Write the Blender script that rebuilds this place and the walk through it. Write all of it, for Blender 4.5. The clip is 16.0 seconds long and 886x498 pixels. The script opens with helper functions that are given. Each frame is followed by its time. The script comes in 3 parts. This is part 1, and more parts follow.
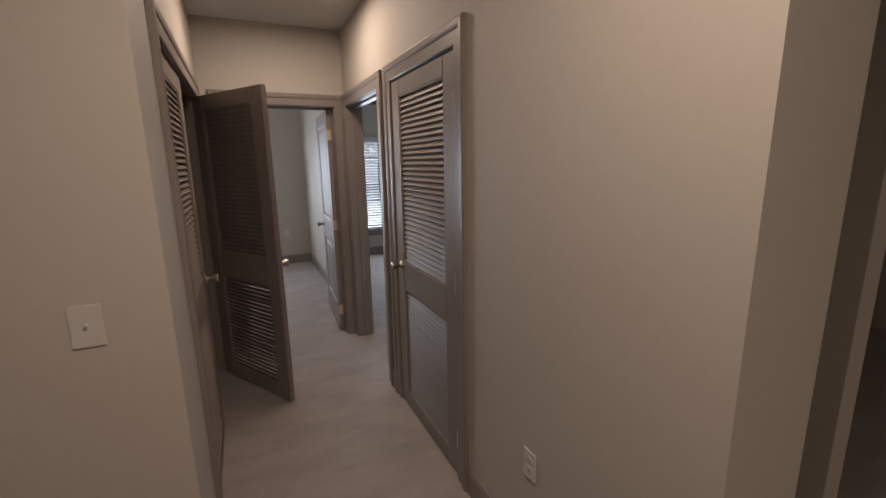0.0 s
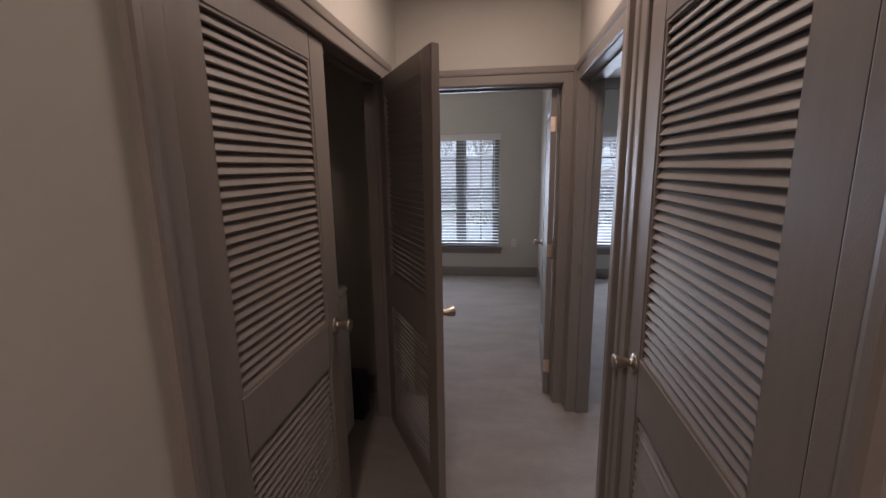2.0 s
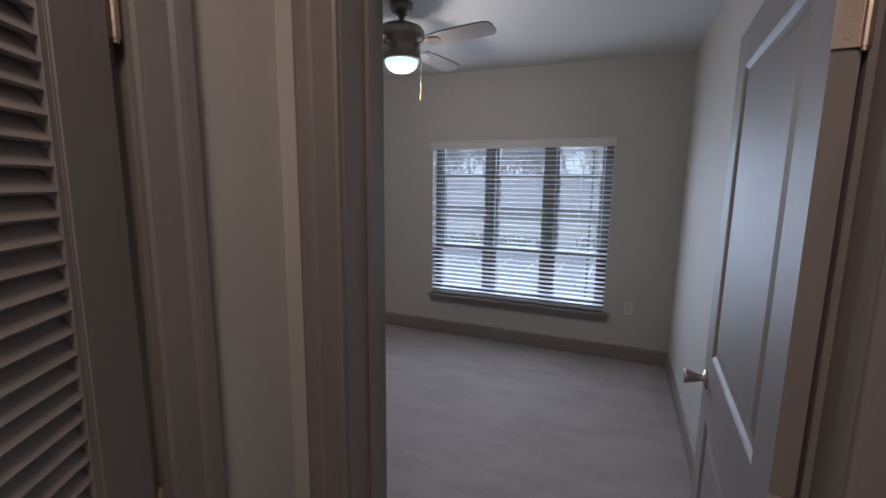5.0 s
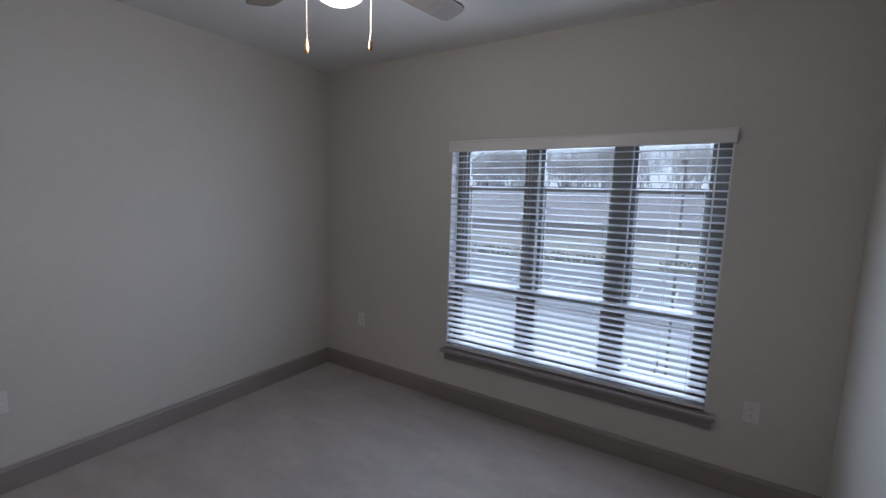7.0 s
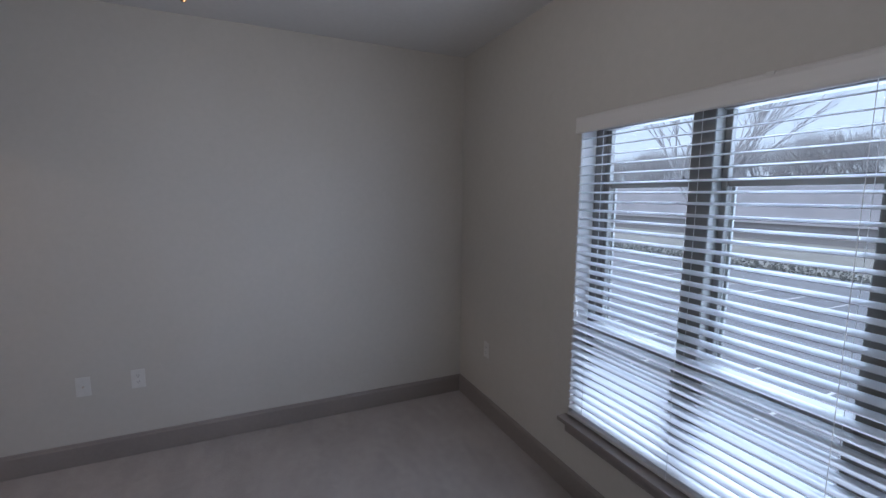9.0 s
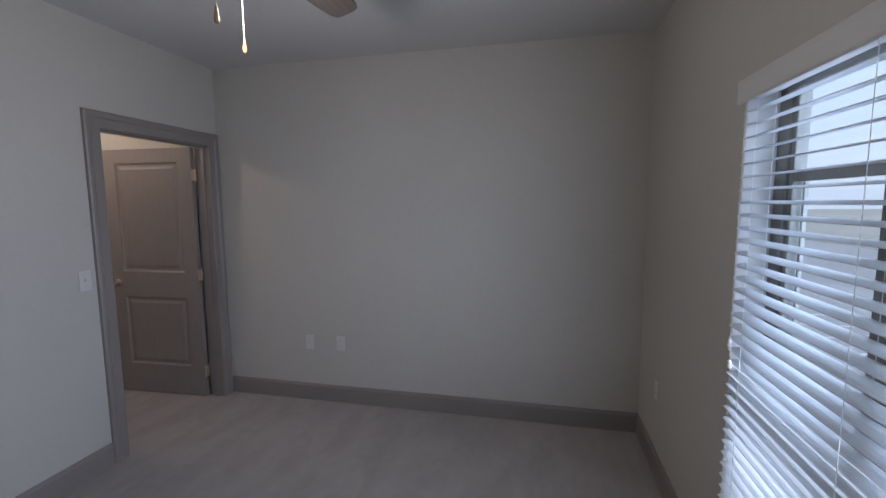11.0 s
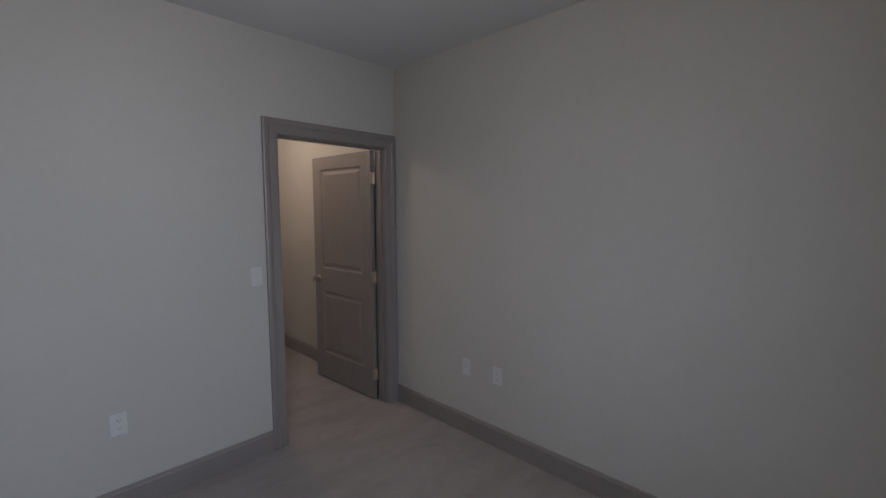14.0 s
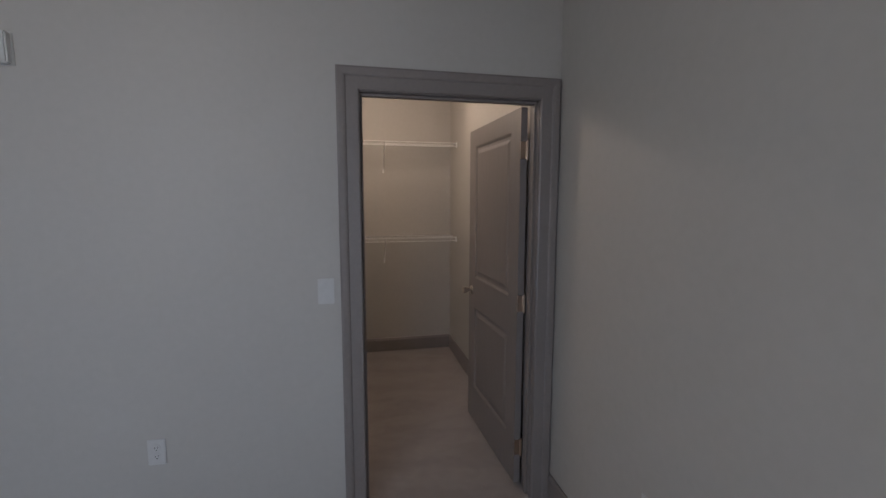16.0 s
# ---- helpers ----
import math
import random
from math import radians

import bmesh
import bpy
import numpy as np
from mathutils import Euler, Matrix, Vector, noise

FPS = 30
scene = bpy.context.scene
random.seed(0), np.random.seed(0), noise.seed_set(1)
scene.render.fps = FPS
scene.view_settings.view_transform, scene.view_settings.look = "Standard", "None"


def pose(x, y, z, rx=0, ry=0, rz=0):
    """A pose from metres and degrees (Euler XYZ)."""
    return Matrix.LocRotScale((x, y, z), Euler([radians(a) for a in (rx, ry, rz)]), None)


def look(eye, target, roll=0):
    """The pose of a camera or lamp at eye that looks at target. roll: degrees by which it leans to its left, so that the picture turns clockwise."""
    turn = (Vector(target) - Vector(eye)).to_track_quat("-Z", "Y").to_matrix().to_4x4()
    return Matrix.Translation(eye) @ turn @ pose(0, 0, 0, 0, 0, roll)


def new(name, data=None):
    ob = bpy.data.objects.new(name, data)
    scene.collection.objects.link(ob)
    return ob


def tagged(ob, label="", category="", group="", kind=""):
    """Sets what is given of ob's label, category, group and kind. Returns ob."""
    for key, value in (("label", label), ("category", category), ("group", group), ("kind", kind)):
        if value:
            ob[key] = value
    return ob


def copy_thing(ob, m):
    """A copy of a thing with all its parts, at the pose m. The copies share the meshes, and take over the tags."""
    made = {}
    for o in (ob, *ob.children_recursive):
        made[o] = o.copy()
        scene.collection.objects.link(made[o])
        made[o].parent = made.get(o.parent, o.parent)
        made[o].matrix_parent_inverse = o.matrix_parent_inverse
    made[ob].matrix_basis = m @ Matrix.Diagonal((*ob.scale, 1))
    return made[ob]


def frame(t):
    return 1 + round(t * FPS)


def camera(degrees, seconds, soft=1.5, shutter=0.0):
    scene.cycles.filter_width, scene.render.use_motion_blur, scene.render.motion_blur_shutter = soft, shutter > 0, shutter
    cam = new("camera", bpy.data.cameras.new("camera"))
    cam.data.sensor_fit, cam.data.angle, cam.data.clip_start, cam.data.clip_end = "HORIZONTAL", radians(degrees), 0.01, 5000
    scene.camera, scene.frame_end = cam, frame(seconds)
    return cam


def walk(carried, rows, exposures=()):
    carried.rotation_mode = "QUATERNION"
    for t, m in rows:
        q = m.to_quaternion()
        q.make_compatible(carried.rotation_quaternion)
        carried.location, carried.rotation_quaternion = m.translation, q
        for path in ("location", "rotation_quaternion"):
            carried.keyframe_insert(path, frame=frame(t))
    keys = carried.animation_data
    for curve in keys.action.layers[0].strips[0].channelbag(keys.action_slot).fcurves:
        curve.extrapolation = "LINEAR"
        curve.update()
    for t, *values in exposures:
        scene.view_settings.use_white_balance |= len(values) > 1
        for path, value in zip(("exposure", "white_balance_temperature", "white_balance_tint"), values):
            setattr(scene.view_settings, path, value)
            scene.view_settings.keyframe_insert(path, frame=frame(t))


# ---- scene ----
cam = camera(92.3, 16.0)
PATH = [
    (0, (0.401, 0.332, 1.584), (1.226, 2.109, 1.182), -1.0),
    (0.5, (0.555, 0.557, 1.588), (1.087, 2.443, 1.192), -1.2),
    (1, (0.673, 0.83, 1.595), (0.936, 2.774, 1.205), -0.7),
    (1.5, (0.763, 1.122, 1.591), (0.71, 3.085, 1.21), -0.8),
    (2, (0.834, 1.442, 1.582), (0.555, 3.386, 1.202), -0.9),
    (2.5, (0.861, 1.772, 1.579), (0.427, 3.688, 1.205), -1.3),
    (3, (0.866, 2.125, 1.573), (0.338, 4.023, 1.227), -1.7),
    (3.5, (0.852, 2.457, 1.579), (0.279, 4.34, 1.224), -0.8),
    (5.8, (0.854, 3.991, 1.596), (0.001, 5.779, 1.321), 1.3),
    (6, (0.811, 4.135, 1.611), (-0.063, 5.913, 1.337), 1.5),
    (6.5, (0.75, 4.443, 1.617), (-0.192, 6.189, 1.362), 1.7),
    (7, (0.714, 4.765, 1.611), (-0.343, 6.444, 1.363), 1.7),
    (7.5, (0.716, 5.067, 1.584), (-0.582, 6.57, 1.343), 1.1),
    (8, (0.69, 5.377, 1.617), (-0.785, 6.703, 1.361), 1.0),
    (8.5, (0.736, 5.7, 1.594), (-0.897, 6.828, 1.353), 0.5),
    (9, (0.759, 5.985, 1.618), (-1.051, 6.798, 1.369), 0.4),
    (9.5, (0.748, 6.199, 1.622), (-1.172, 6.703, 1.378), -0.0),
    (10, (0.742, 6.436, 1.601), (-1.239, 6.602, 1.377), 0.1),
    (12.3, (0.749, 7.055, 1.602), (-1.037, 6.179, 1.4), -1.1),
    (12.5, (0.719, 7.061, 1.592), (-1.052, 6.153, 1.398), -0.9),
    (13, (0.512, 7.059, 1.618), (-1.189, 6.026, 1.424), -0.3),
    (13.5, (0.227, 6.991, 1.605), (-1.365, 5.794, 1.415), -0.2),
    (14, (-0.096, 6.934, 1.581), (-1.525, 5.547, 1.395), -0.1),
    (14.5, (-0.431, 6.835, 1.579), (-1.644, 5.258, 1.379), 0.1),
    (15, (-0.77, 6.666, 1.585), (-1.72, 4.918, 1.377), 0.4),
    (15.2, (-0.882, 6.594, 1.569), (-1.732, 4.795, 1.365), 0.1),
    (15.5, (-1.077, 6.461, 1.587), (-1.772, 4.599, 1.36), 0.6),
    (16, (-1.302, 6.235, 1.573), (-1.707, 4.289, 1.348), 0.1),
]
walk(cam, [(t, look(eye, target, roll)) for t, eye, target, roll in PATH], exposures=(
    (0.0, 1.22, 6660, 13), (1.5, 1.15, 6460, 15), (2.5, 0.92, 6010, 15), (3.5, 0.90, 5800, 15), (6.0, 0.86, 5890, 13),
    (8.0, 0.88, 5630, 14), (10.0, 0.87, 5700, 14), (12.5, 0.76, 5880, 12), (14.5, 0.56, 5980, 12), (16.0, 0.58, 5950, 12)))

# ---- world, sun, large lights ----
world = bpy.data.worlds.new("sky")
scene.world = world
world.use_nodes = True
wt = world.node_tree
sky = wt.nodes.new("ShaderNodeTexSky")
sky.sky_type, sky.sun_disc = "NISHITA", False
sky.sun_elevation, sky.sun_rotation = radians(42), radians(200)
sky.air_density, sky.dust_density, sky.ozone_density = 1.0, 2.5, 2.5
cloud = wt.nodes.new("ShaderNodeMixRGB")
cloud.inputs[0].default_value = 0.85
cloud.inputs[2].default_value = (2.95, 3.15, 3.7, 1)
wt.links.new(sky.outputs[0], cloud.inputs[1])
wt.links.new(cloud.outputs[0], wt.nodes["Background"].inputs[0])
wt.nodes["Background"].inputs[1].default_value = 0.165

sun_data = bpy.data.lights.new("sun", "SUN")
sun_data.energy, sun_data.angle, sun_data.color = 1.4, radians(25), (1, 0.96, 0.9)
sun = new("sun", sun_data)
sun.matrix_world = look((-20, -4, 21), (0, 0, 0))


def area(name, m, w, h, power, col):
    d = bpy.data.lights.new(name, "AREA")
    d.shape, d.size, d.size_y, d.energy, d.color = "RECTANGLE", w, h, power, col
    o = new(name, d)
    o.matrix_world = m
    return o


DAY = (0.70, 0.81, 1.0)
DAY_IN = (0.77, 0.855, 0.97)
WARM = (1.0, 0.79, 0.64)
area("window_daylight", pose(-0.094, 7.498, 1.20, -86, 0, 0), 1.7, 1.42, 9.5, DAY_IN)
area("window_daylight_outer", pose(-0.094, 8.30, 1.75, -76, 0, 0), 2.6, 2.0, 62, DAY)
area("window_daylight_east", pose(2.906, 7.498, 1.20, -86, 0, 0), 1.7, 1.42, 23, DAY_IN)
area("window_daylight_east_outer", pose(2.906, 8.30, 1.75, -76, 0, 0), 2.6, 2.0, 62, DAY)
area("hall_ceiling_light", pose(0.76, 3.25, 2.63), 0.34, 0.34, 6.3, WARM)
# Added fill with no known fixture; brightens the near hall walls.
area("hall_near_fill", pose(0.56, 0.70, 2.63), 0.28, 0.28, 8.6, WARM)
# Unseen fill added to the south, to lift the return walls.
area("south_fill", pose(0.9, -1.5, 2.6), 0.8, 0.8, 12, WARM)


def bulb(name, place, power, radius, col):
    d = bpy.data.lights.new(name, "POINT")
    d.energy, d.shadow_soft_size, d.color = power, radius, col
    o = new(name, d)
    o.location = place
    return o


bulb("closet_light", (-1.45, 2.95, 2.50), 12.5, 0.09, (1.0, 0.77, 0.58))
bulb("fan_bulb", (-0.457, 5.892, 2.19), 10.0, 0.07, (1.0, 0.91, 0.80))

# ---- the plan ----
XL, XR = 0.17, 1.26            # hall
Y1, Y2 = 4.163, 4.27           # wall between hall and bedroom
Y3 = 4.318                     # bedroom face beside the entry
XW, XE, YN, H = -2.29, 1.33, 7.52, 2.665
DH, CW = 2.05, 0.097           # head of the openings, casing width


# ---- materials ----
def mat(name, col, rough=0.6, metal=0.0):
    m = bpy.data.materials.new(name)
    m.use_nodes = True
    b = m.node_tree.nodes["Principled BSDF"]
    b.inputs["Base Color"].default_value = (*col, 1)
    b.inputs["Roughness"].default_value = rough
    b.inputs["Metallic"].default_value = metal
    return m


def node(m, kind, **inputs):
    n = m.node_tree.nodes.new(kind)
    for k, v in inputs.items():
        n.inputs[k.replace("_", " ")].default_value = v
    return n


def surface(name, col, col2, rough, scale, big, bump, bump_scale, detail=6.0, metal=0.0, stretch=(1, 1, 1), rough2=None):
    """A surface with fine grain, broad blotches and a fine relief."""
    m = mat(name, col, rough, metal)
    t = m.node_tree
    b = t.nodes["Principled BSDF"]
    co = t.nodes.new("ShaderNodeTexCoord")
    mp = node(m, "ShaderNodeMapping", Scale=stretch)
    t.links.new(co.outputs["Object"], mp.inputs["Vector"])
    fine = node(m, "ShaderNodeTexNoise", Scale=scale, Detail=detail)
    wide = node(m, "ShaderNodeTexNoise", Scale=big, Detail=3.0)
    for n in (fine, wide):
        t.links.new(mp.outputs[0], n.inputs["Vector"])
    add = t.nodes.new("ShaderNodeMath")
    add.operation = "MULTIPLY_ADD"
    add.inputs[1].default_value = 0.45
    t.links.new(fine.outputs["Fac"], add.inputs[0])
    sc = t.nodes.new("ShaderNodeMath")
    sc.operation = "MULTIPLY"
    sc.inputs[1].default_value = 0.55
    t.links.new(wide.outputs["Fac"], sc.inputs[0])
    t.links.new(sc.outputs[0], add.inputs[2])
    ramp = t.nodes.new("ShaderNodeValToRGB")
    ramp.color_ramp.elements[0].position, ramp.color_ramp.elements[1].position = 0.35, 0.65
    ramp.color_ramp.elements[0].color = (*col, 1)
    ramp.color_ramp.elements[1].color = (*col2, 1)
    t.links.new(add.outputs[0], ramp.inputs[0])
    t.links.new(ramp.outputs[0], b.inputs["Base Color"])
    if rough2 is not None:
        mr = node(m, "ShaderNodeMapRange", To_Min=rough, To_Max=rough2)
        t.links.new(wide.outputs["Fac"], mr.inputs["Value"])
        t.links.new(mr.outputs[0], b.inputs["Roughness"])
    grain = node(m, "ShaderNodeTexNoise", Scale=bump_scale, Detail=4.0)
    t.links.new(co.outputs["Object"], grain.inputs["Vector"])
    bp = node(m, "ShaderNodeBump", Strength=bump, Distance=0.002)
    t.links.new(grain.outputs["Fac"], bp.inputs["Height"])
    t.links.new(bp.outputs[0], b.inputs["Normal"])
    return m


WALL = surface("wall_paint", (0.43, 0.405, 0.365), (0.455, 0.43, 0.39), 0.7, 30, 1.3, 0.055, 420, rough2=0.6)
CEIL = surface("ceiling_paint", (0.57, 0.56, 0.545), (0.61, 0.60, 0.585), 0.9, 30, 1.1, 0.5, 160)
TRIM = surface("trim_paint", (0.200, 0.174, 0.160), (0.225, 0.196, 0.180), 0.36, 60, 3.0, 0.12, 220, rough2=0.48)
DOORP = surface("door_paint", (0.195, 0.170, 0.156), (0.228, 0.198, 0.182), 0.46, 50, 2.0, 0.10, 160, rough2=0.58, stretch=(1, 1, 0.15))
NICKEL = surface("satin_nickel", (0.44, 0.385, 0.335), (0.52, 0.46, 0.40), 0.30, 80, 6, 0.05, 300, metal=1.0, rough2=0.38)
DARK = surface("dark_gap", (0.02, 0.018, 0.016), (0.03, 0.027, 0.025), 0.8, 30, 3, 0.2, 100)
PLASTIC = surface("white_plastic", (0.50, 0.49, 0.465), (0.55, 0.54, 0.515), 0.35, 40, 8, 0.03, 200)
ENAMEL = surface("white_enamel", (0.72, 0.72, 0.71), (0.78, 0.78, 0.77), 0.28, 20, 2, 0.04, 150, rough2=0.36)
BLACK = surface("black_plastic", (0.022, 0.023, 0.027), (0.032, 0.033, 0.038), 0.5, 40, 5, 0.2, 200)
WIRE = surface("white_wire", (0.75, 0.74, 0.71), (0.8, 0.79, 0.76), 0.35, 60, 8, 0.05, 300)
FRAME = surface("window_frame", (0.165, 0.158, 0.142), (0.205, 0.196, 0.178), 0.5, 50, 4, 0.1, 200)
SASH = surface("window_sash", (0.27, 0.262, 0.245), (0.32, 0.31, 0.29), 0.45, 50, 4, 0.1, 200)
VALANCE = surface("blind_valance", (0.53, 0.51, 0.49), (0.58, 0.56, 0.54), 0.45, 30, 3, 0.15, 60, stretch=(0.1, 1, 1))
CORD = mat("blind_cord", (0.75, 0.75, 0.73), 0.8)
FOB = surface("wooden_fob", (0.28, 0.15, 0.06), (0.36, 0.20, 0.09), 0.35, 60, 20, 0.1, 200)
BRASS = surface("brass_plate", (0.74, 0.60, 0.47), (0.80, 0.66, 0.54), 0.3, 60, 10, 0.05, 200, metal=1.0)
BRONZE = surface("fan_metal", (0.16, 0.135, 0.115), (0.21, 0.18, 0.155), 0.3, 60, 5, 0.05, 250, metal=0.85, rough2=0.42)
BLADE = surface("fan_blade_wood", (0.095, 0.078, 0.066), (0.145, 0.122, 0.104), 0.55, 30, 4, 0.15, 80, stretch=(1, 14, 1))

# translucent slats of the blinds
SLAT = surface("blind_slat", (0.60, 0.605, 0.605), (0.65, 0.655, 0.655), 0.4, 30, 2, 0.05, 120)
st = SLAT.node_tree
tr = node(SLAT, "ShaderNodeBsdfTranslucent", Color=(0.78, 0.83, 0.9, 1))
mx = node(SLAT, "ShaderNodeMixShader", Fac=0.30)
st.links.new(st.nodes["Principled BSDF"].outputs[0], mx.inputs[1])
st.links.new(tr.outputs[0], mx.inputs[2])
st.links.new(mx.outputs[0], st.nodes["Material Output"].inputs["Surface"])

GLASS = bpy.data.materials.new("window_glass")
GLASS.use_nodes = True
gt = GLASS.node_tree
gt.nodes.remove(gt.nodes["Principled BSDF"])
gtr = node(GLASS, "ShaderNodeBsdfTransparent", Color=(0.93, 0.96, 0.95, 1))
ggl = node(GLASS, "ShaderNodeBsdfGlossy", Roughness=0.02)
gfr = node(GLASS, "ShaderNodeLayerWeight", Blend=0.3)
gpw = gt.nodes.new("ShaderNodeMath")
gpw.operation = "POWER"
gpw.inputs[1].default_value = 3.0
gsc = gt.nodes.new("ShaderNodeMath")
gsc.operation = "MULTIPLY_ADD"
gsc.inputs[1].default_value, gsc.inputs[2].default_value = 0.5, 0.03
gt.links.new(gfr.outputs["Facing"], gpw.inputs[0])
gt.links.new(gpw.outputs[0], gsc.inputs[0])
gmx = gt.nodes.new("ShaderNodeMixShader")
gt.links.new(gsc.outputs[0], gmx.inputs[0])
gt.links.new(gtr.outputs[0], gmx.inputs[1])
gt.links.new(ggl.outputs[0], gmx.inputs[2])
gt.links.new(gmx.outputs[0], gt.nodes["Material Output"].inputs["Surface"])

# the lit glass bowl of the fan
BOWL = mat("opal_glass", (0.35, 0.36, 0.36), 0.25)
BOWL.node_tree.nodes["Principled BSDF"].inputs["Emission Color"].default_value = (0.70, 0.93, 1.0, 1)
BOWL.node_tree.nodes["Principled BSDF"].inputs["Emission Strength"].default_value = 0.6

# cut-pile carpet: fibre noise, tufts and broad vacuum strokes
CARPET = mat("carpet", (0.35, 0.31, 0.28), 0.95)
ct = CARPET.node_tree
cb = ct.nodes["Principled BSDF"]
cb.inputs["Specular IOR Level"].default_value = 0.1
cb.inputs["Sheen Weight"].default_value = 0.25
cc = ct.nodes.new("ShaderNodeTexCoord")
cf = node(CARPET, "ShaderNodeTexNoise", Scale=210.0, Detail=4.0)
cm = node(CARPET, "ShaderNodeTexNoise", Scale=17.0, Detail=5.0)
cmap = node(CARPET, "ShaderNodeMapping", Scale=(0.5, 1.3, 1.0), Rotation=(0, 0, radians(12)))
cs = node(CARPET, "ShaderNodeTexNoise", Scale=4.6, Detail=3.0)
ct.links.new(cc.outputs["Object"], cmap.inputs["Vector"])
ct.links.new(cmap.outputs[0], cs.inputs["Vector"])
for n in (cf, cm):
    ct.links.new(cc.outputs["Object"], n.inputs["Vector"])
m1 = node(CARPET, "ShaderNodeMath")
m1.operation = "MULTIPLY_ADD"
m1.inputs[1].default_value = 0.44
ct.links.new(cf.outputs["Fac"], m1.inputs[0])
m2 = node(CARPET, "ShaderNodeMath")
m2.operation = "MULTIPLY_ADD"
m2.inputs[1].default_value = 0.34
ct.links.new(cm.outputs["Fac"], m2.inputs[0])
m3 = node(CARPET, "ShaderNodeMath")
m3.operation = "MULTIPLY"
m3.inputs[1].default_value = 0.16
cr = ct.nodes.new("ShaderNodeValToRGB")
cr.color_ramp.elements[0].position, cr.color_ramp.elements[1].position = 0.40, 0.58
ct.links.new(cs.outputs["Fac"], cr.inputs[0])
ct.links.new(cr.outputs[0], m3.inputs[0])
ct.links.new(m3.outputs[0], m2.inputs[2])
ct.links.new(m2.outputs[0], m1.inputs[2])
cramp = ct.nodes.new("ShaderNodeValToRGB")
cramp.color_ramp.elements[0].position, cramp.color_ramp.elements[1].position = 0.15, 0.85
cramp.color_ramp.elements[0].color = (0.220, 0.193, 0.181, 1)
cramp.color_ramp.elements[1].color = (0.385, 0.341, 0.322, 1)
ct.links.new(m1.outputs[0], cramp.inputs[0])
ct.links.new(cramp.outputs[0], cb.inputs["Base Color"])
cbp = node(CARPET, "ShaderNodeBump", Strength=0.9, Distance=0.006)
ct.links.new(cf.outputs["Fac"], cbp.inputs["Height"])
ct.links.new(cbp.outputs[0], cb.inputs["Normal"])

ASPHALT = surface("asphalt", (0.20, 0.205, 0.225), (0.29, 0.295, 0.32), 0.8, 6, 0.08, 0.4, 40)
LINEP = surface("road_paint", (0.7, 0.7, 0.7), (0.8, 0.8, 0.8), 0.7, 3, 0.4, 0.1, 20)
# Grass, hedge, bark, siding and roof are lightened to stand in for haze.
GRASS = surface("dormant_grass", (0.23, 0.225, 0.205), (0.31, 0.30, 0.28), 0.9, 3, 0.15, 0.5, 20)
HEDGE = surface("hedge_leaves", (0.25, 0.255, 0.235), (0.33, 0.33, 0.30), 0.8, 5, 0.6, 0.6, 12)
PINE = surface("evergreen_leaves", (0.09, 0.10, 0.08), (0.15, 0.165, 0.13), 0.85, 3, 0.3, 0.6, 8)
BARK = surface("hazed_bark", (0.44, 0.425, 0.42), (0.54, 0.525, 0.52), 0.9, 4, 0.6, 0.5, 12)
SIDING = surface("siding", (0.25, 0.235, 0.235), (0.31, 0.295, 0.295), 0.7, 6, 0.2, 0.2, 14, stretch=(0.1, 0.1, 4))
ROOF = surface("roof_shingle", (0.23, 0.225, 0.24), (0.30, 0.29, 0.31), 0.9, 5, 0.3, 0.4, 10)
WOODF = surface("fence_wood", (0.17, 0.13, 0.10), (0.26, 0.2, 0.16), 0.8, 4, 0.5, 0.3, 10)


# ---- mesh helpers ----
def box(bm, a, b):
    lo = [min(a[i], b[i]) for i in range(3)]
    hi = [max(a[i], b[i]) for i in range(3)]
    v = [bm.verts.new((x, y, z)) for z in (lo[2], hi[2]) for y in (lo[1], hi[1]) for x in (lo[0], hi[0])]
    for f in ((0, 2, 3, 1), (4, 5, 7, 6), (0, 1, 5, 4), (2, 6, 7, 3), (0, 4, 6, 2), (1, 3, 7, 5)):
        bm.faces.new([v[i] for i in f])


def part(name, bm, material, parent=None, label="", bevel=0.0, smooth=False):
    if bevel:
        bmesh.ops.bevel(bm, geom=list(bm.edges), offset=bevel, segments=2, affect="EDGES", clamp_overlap=True)
    bmesh.ops.recalc_face_normals(bm, faces=bm.faces)
    me = bpy.data.meshes.new(name)
    bm.to_mesh(me)
    bm.free()
    me.materials.append(material)
    if smooth:
        for p in me.polygons:
            p.use_smooth = True
    o = new(name, me)
    o.parent = parent
    return tagged(o, label)


def box_part(name, material, a, b, parent=None, bevel=0.0, label=""):
    bm = bmesh.new()
    box(bm, a, b)
    return part(name, bm, material, parent, label, bevel)


def empty(name, m=None, label="", category="", group="", kind=""):
    o = new(name)
    if m is not None:
        o.matrix_world = m
    return tagged(o, label, category, group, kind)


def slab(name, mtl, *bs):
    bm = bmesh.new()
    for a, b in bs:
        box(bm, a, b)
    return tagged(part(name, bm, mtl), kind="structure")


def turned(bm, profile, n=24, m=None, cap=True):
    """A body of revolution about z through (radius, height) pairs."""
    m = m or Matrix.Identity(4)
    rings = [[bm.verts.new(m @ Vector((r * math.cos(2 * math.pi * i / n), r * math.sin(2 * math.pi * i / n), z))) for i in range(n)] for r, z in profile]
    for a, b in zip(rings, rings[1:]):
        for i in range(n):
            bm.faces.new((a[i], a[(i + 1) % n], b[(i + 1) % n], b[i]))
    if cap:
        bm.faces.new(rings[0][::-1])
        bm.faces.new(rings[-1])


def rod(bm, a, b, r, n=8, r2=None):
    a, b = Vector(a), Vector(b)
    q = (b - a).to_track_quat("Z", "Y").to_matrix().to_4x4()
    turned(bm, [(r, 0), (r2 if r2 is not None else r, (b - a).length)], n, Matrix.Translation(a) @ q)


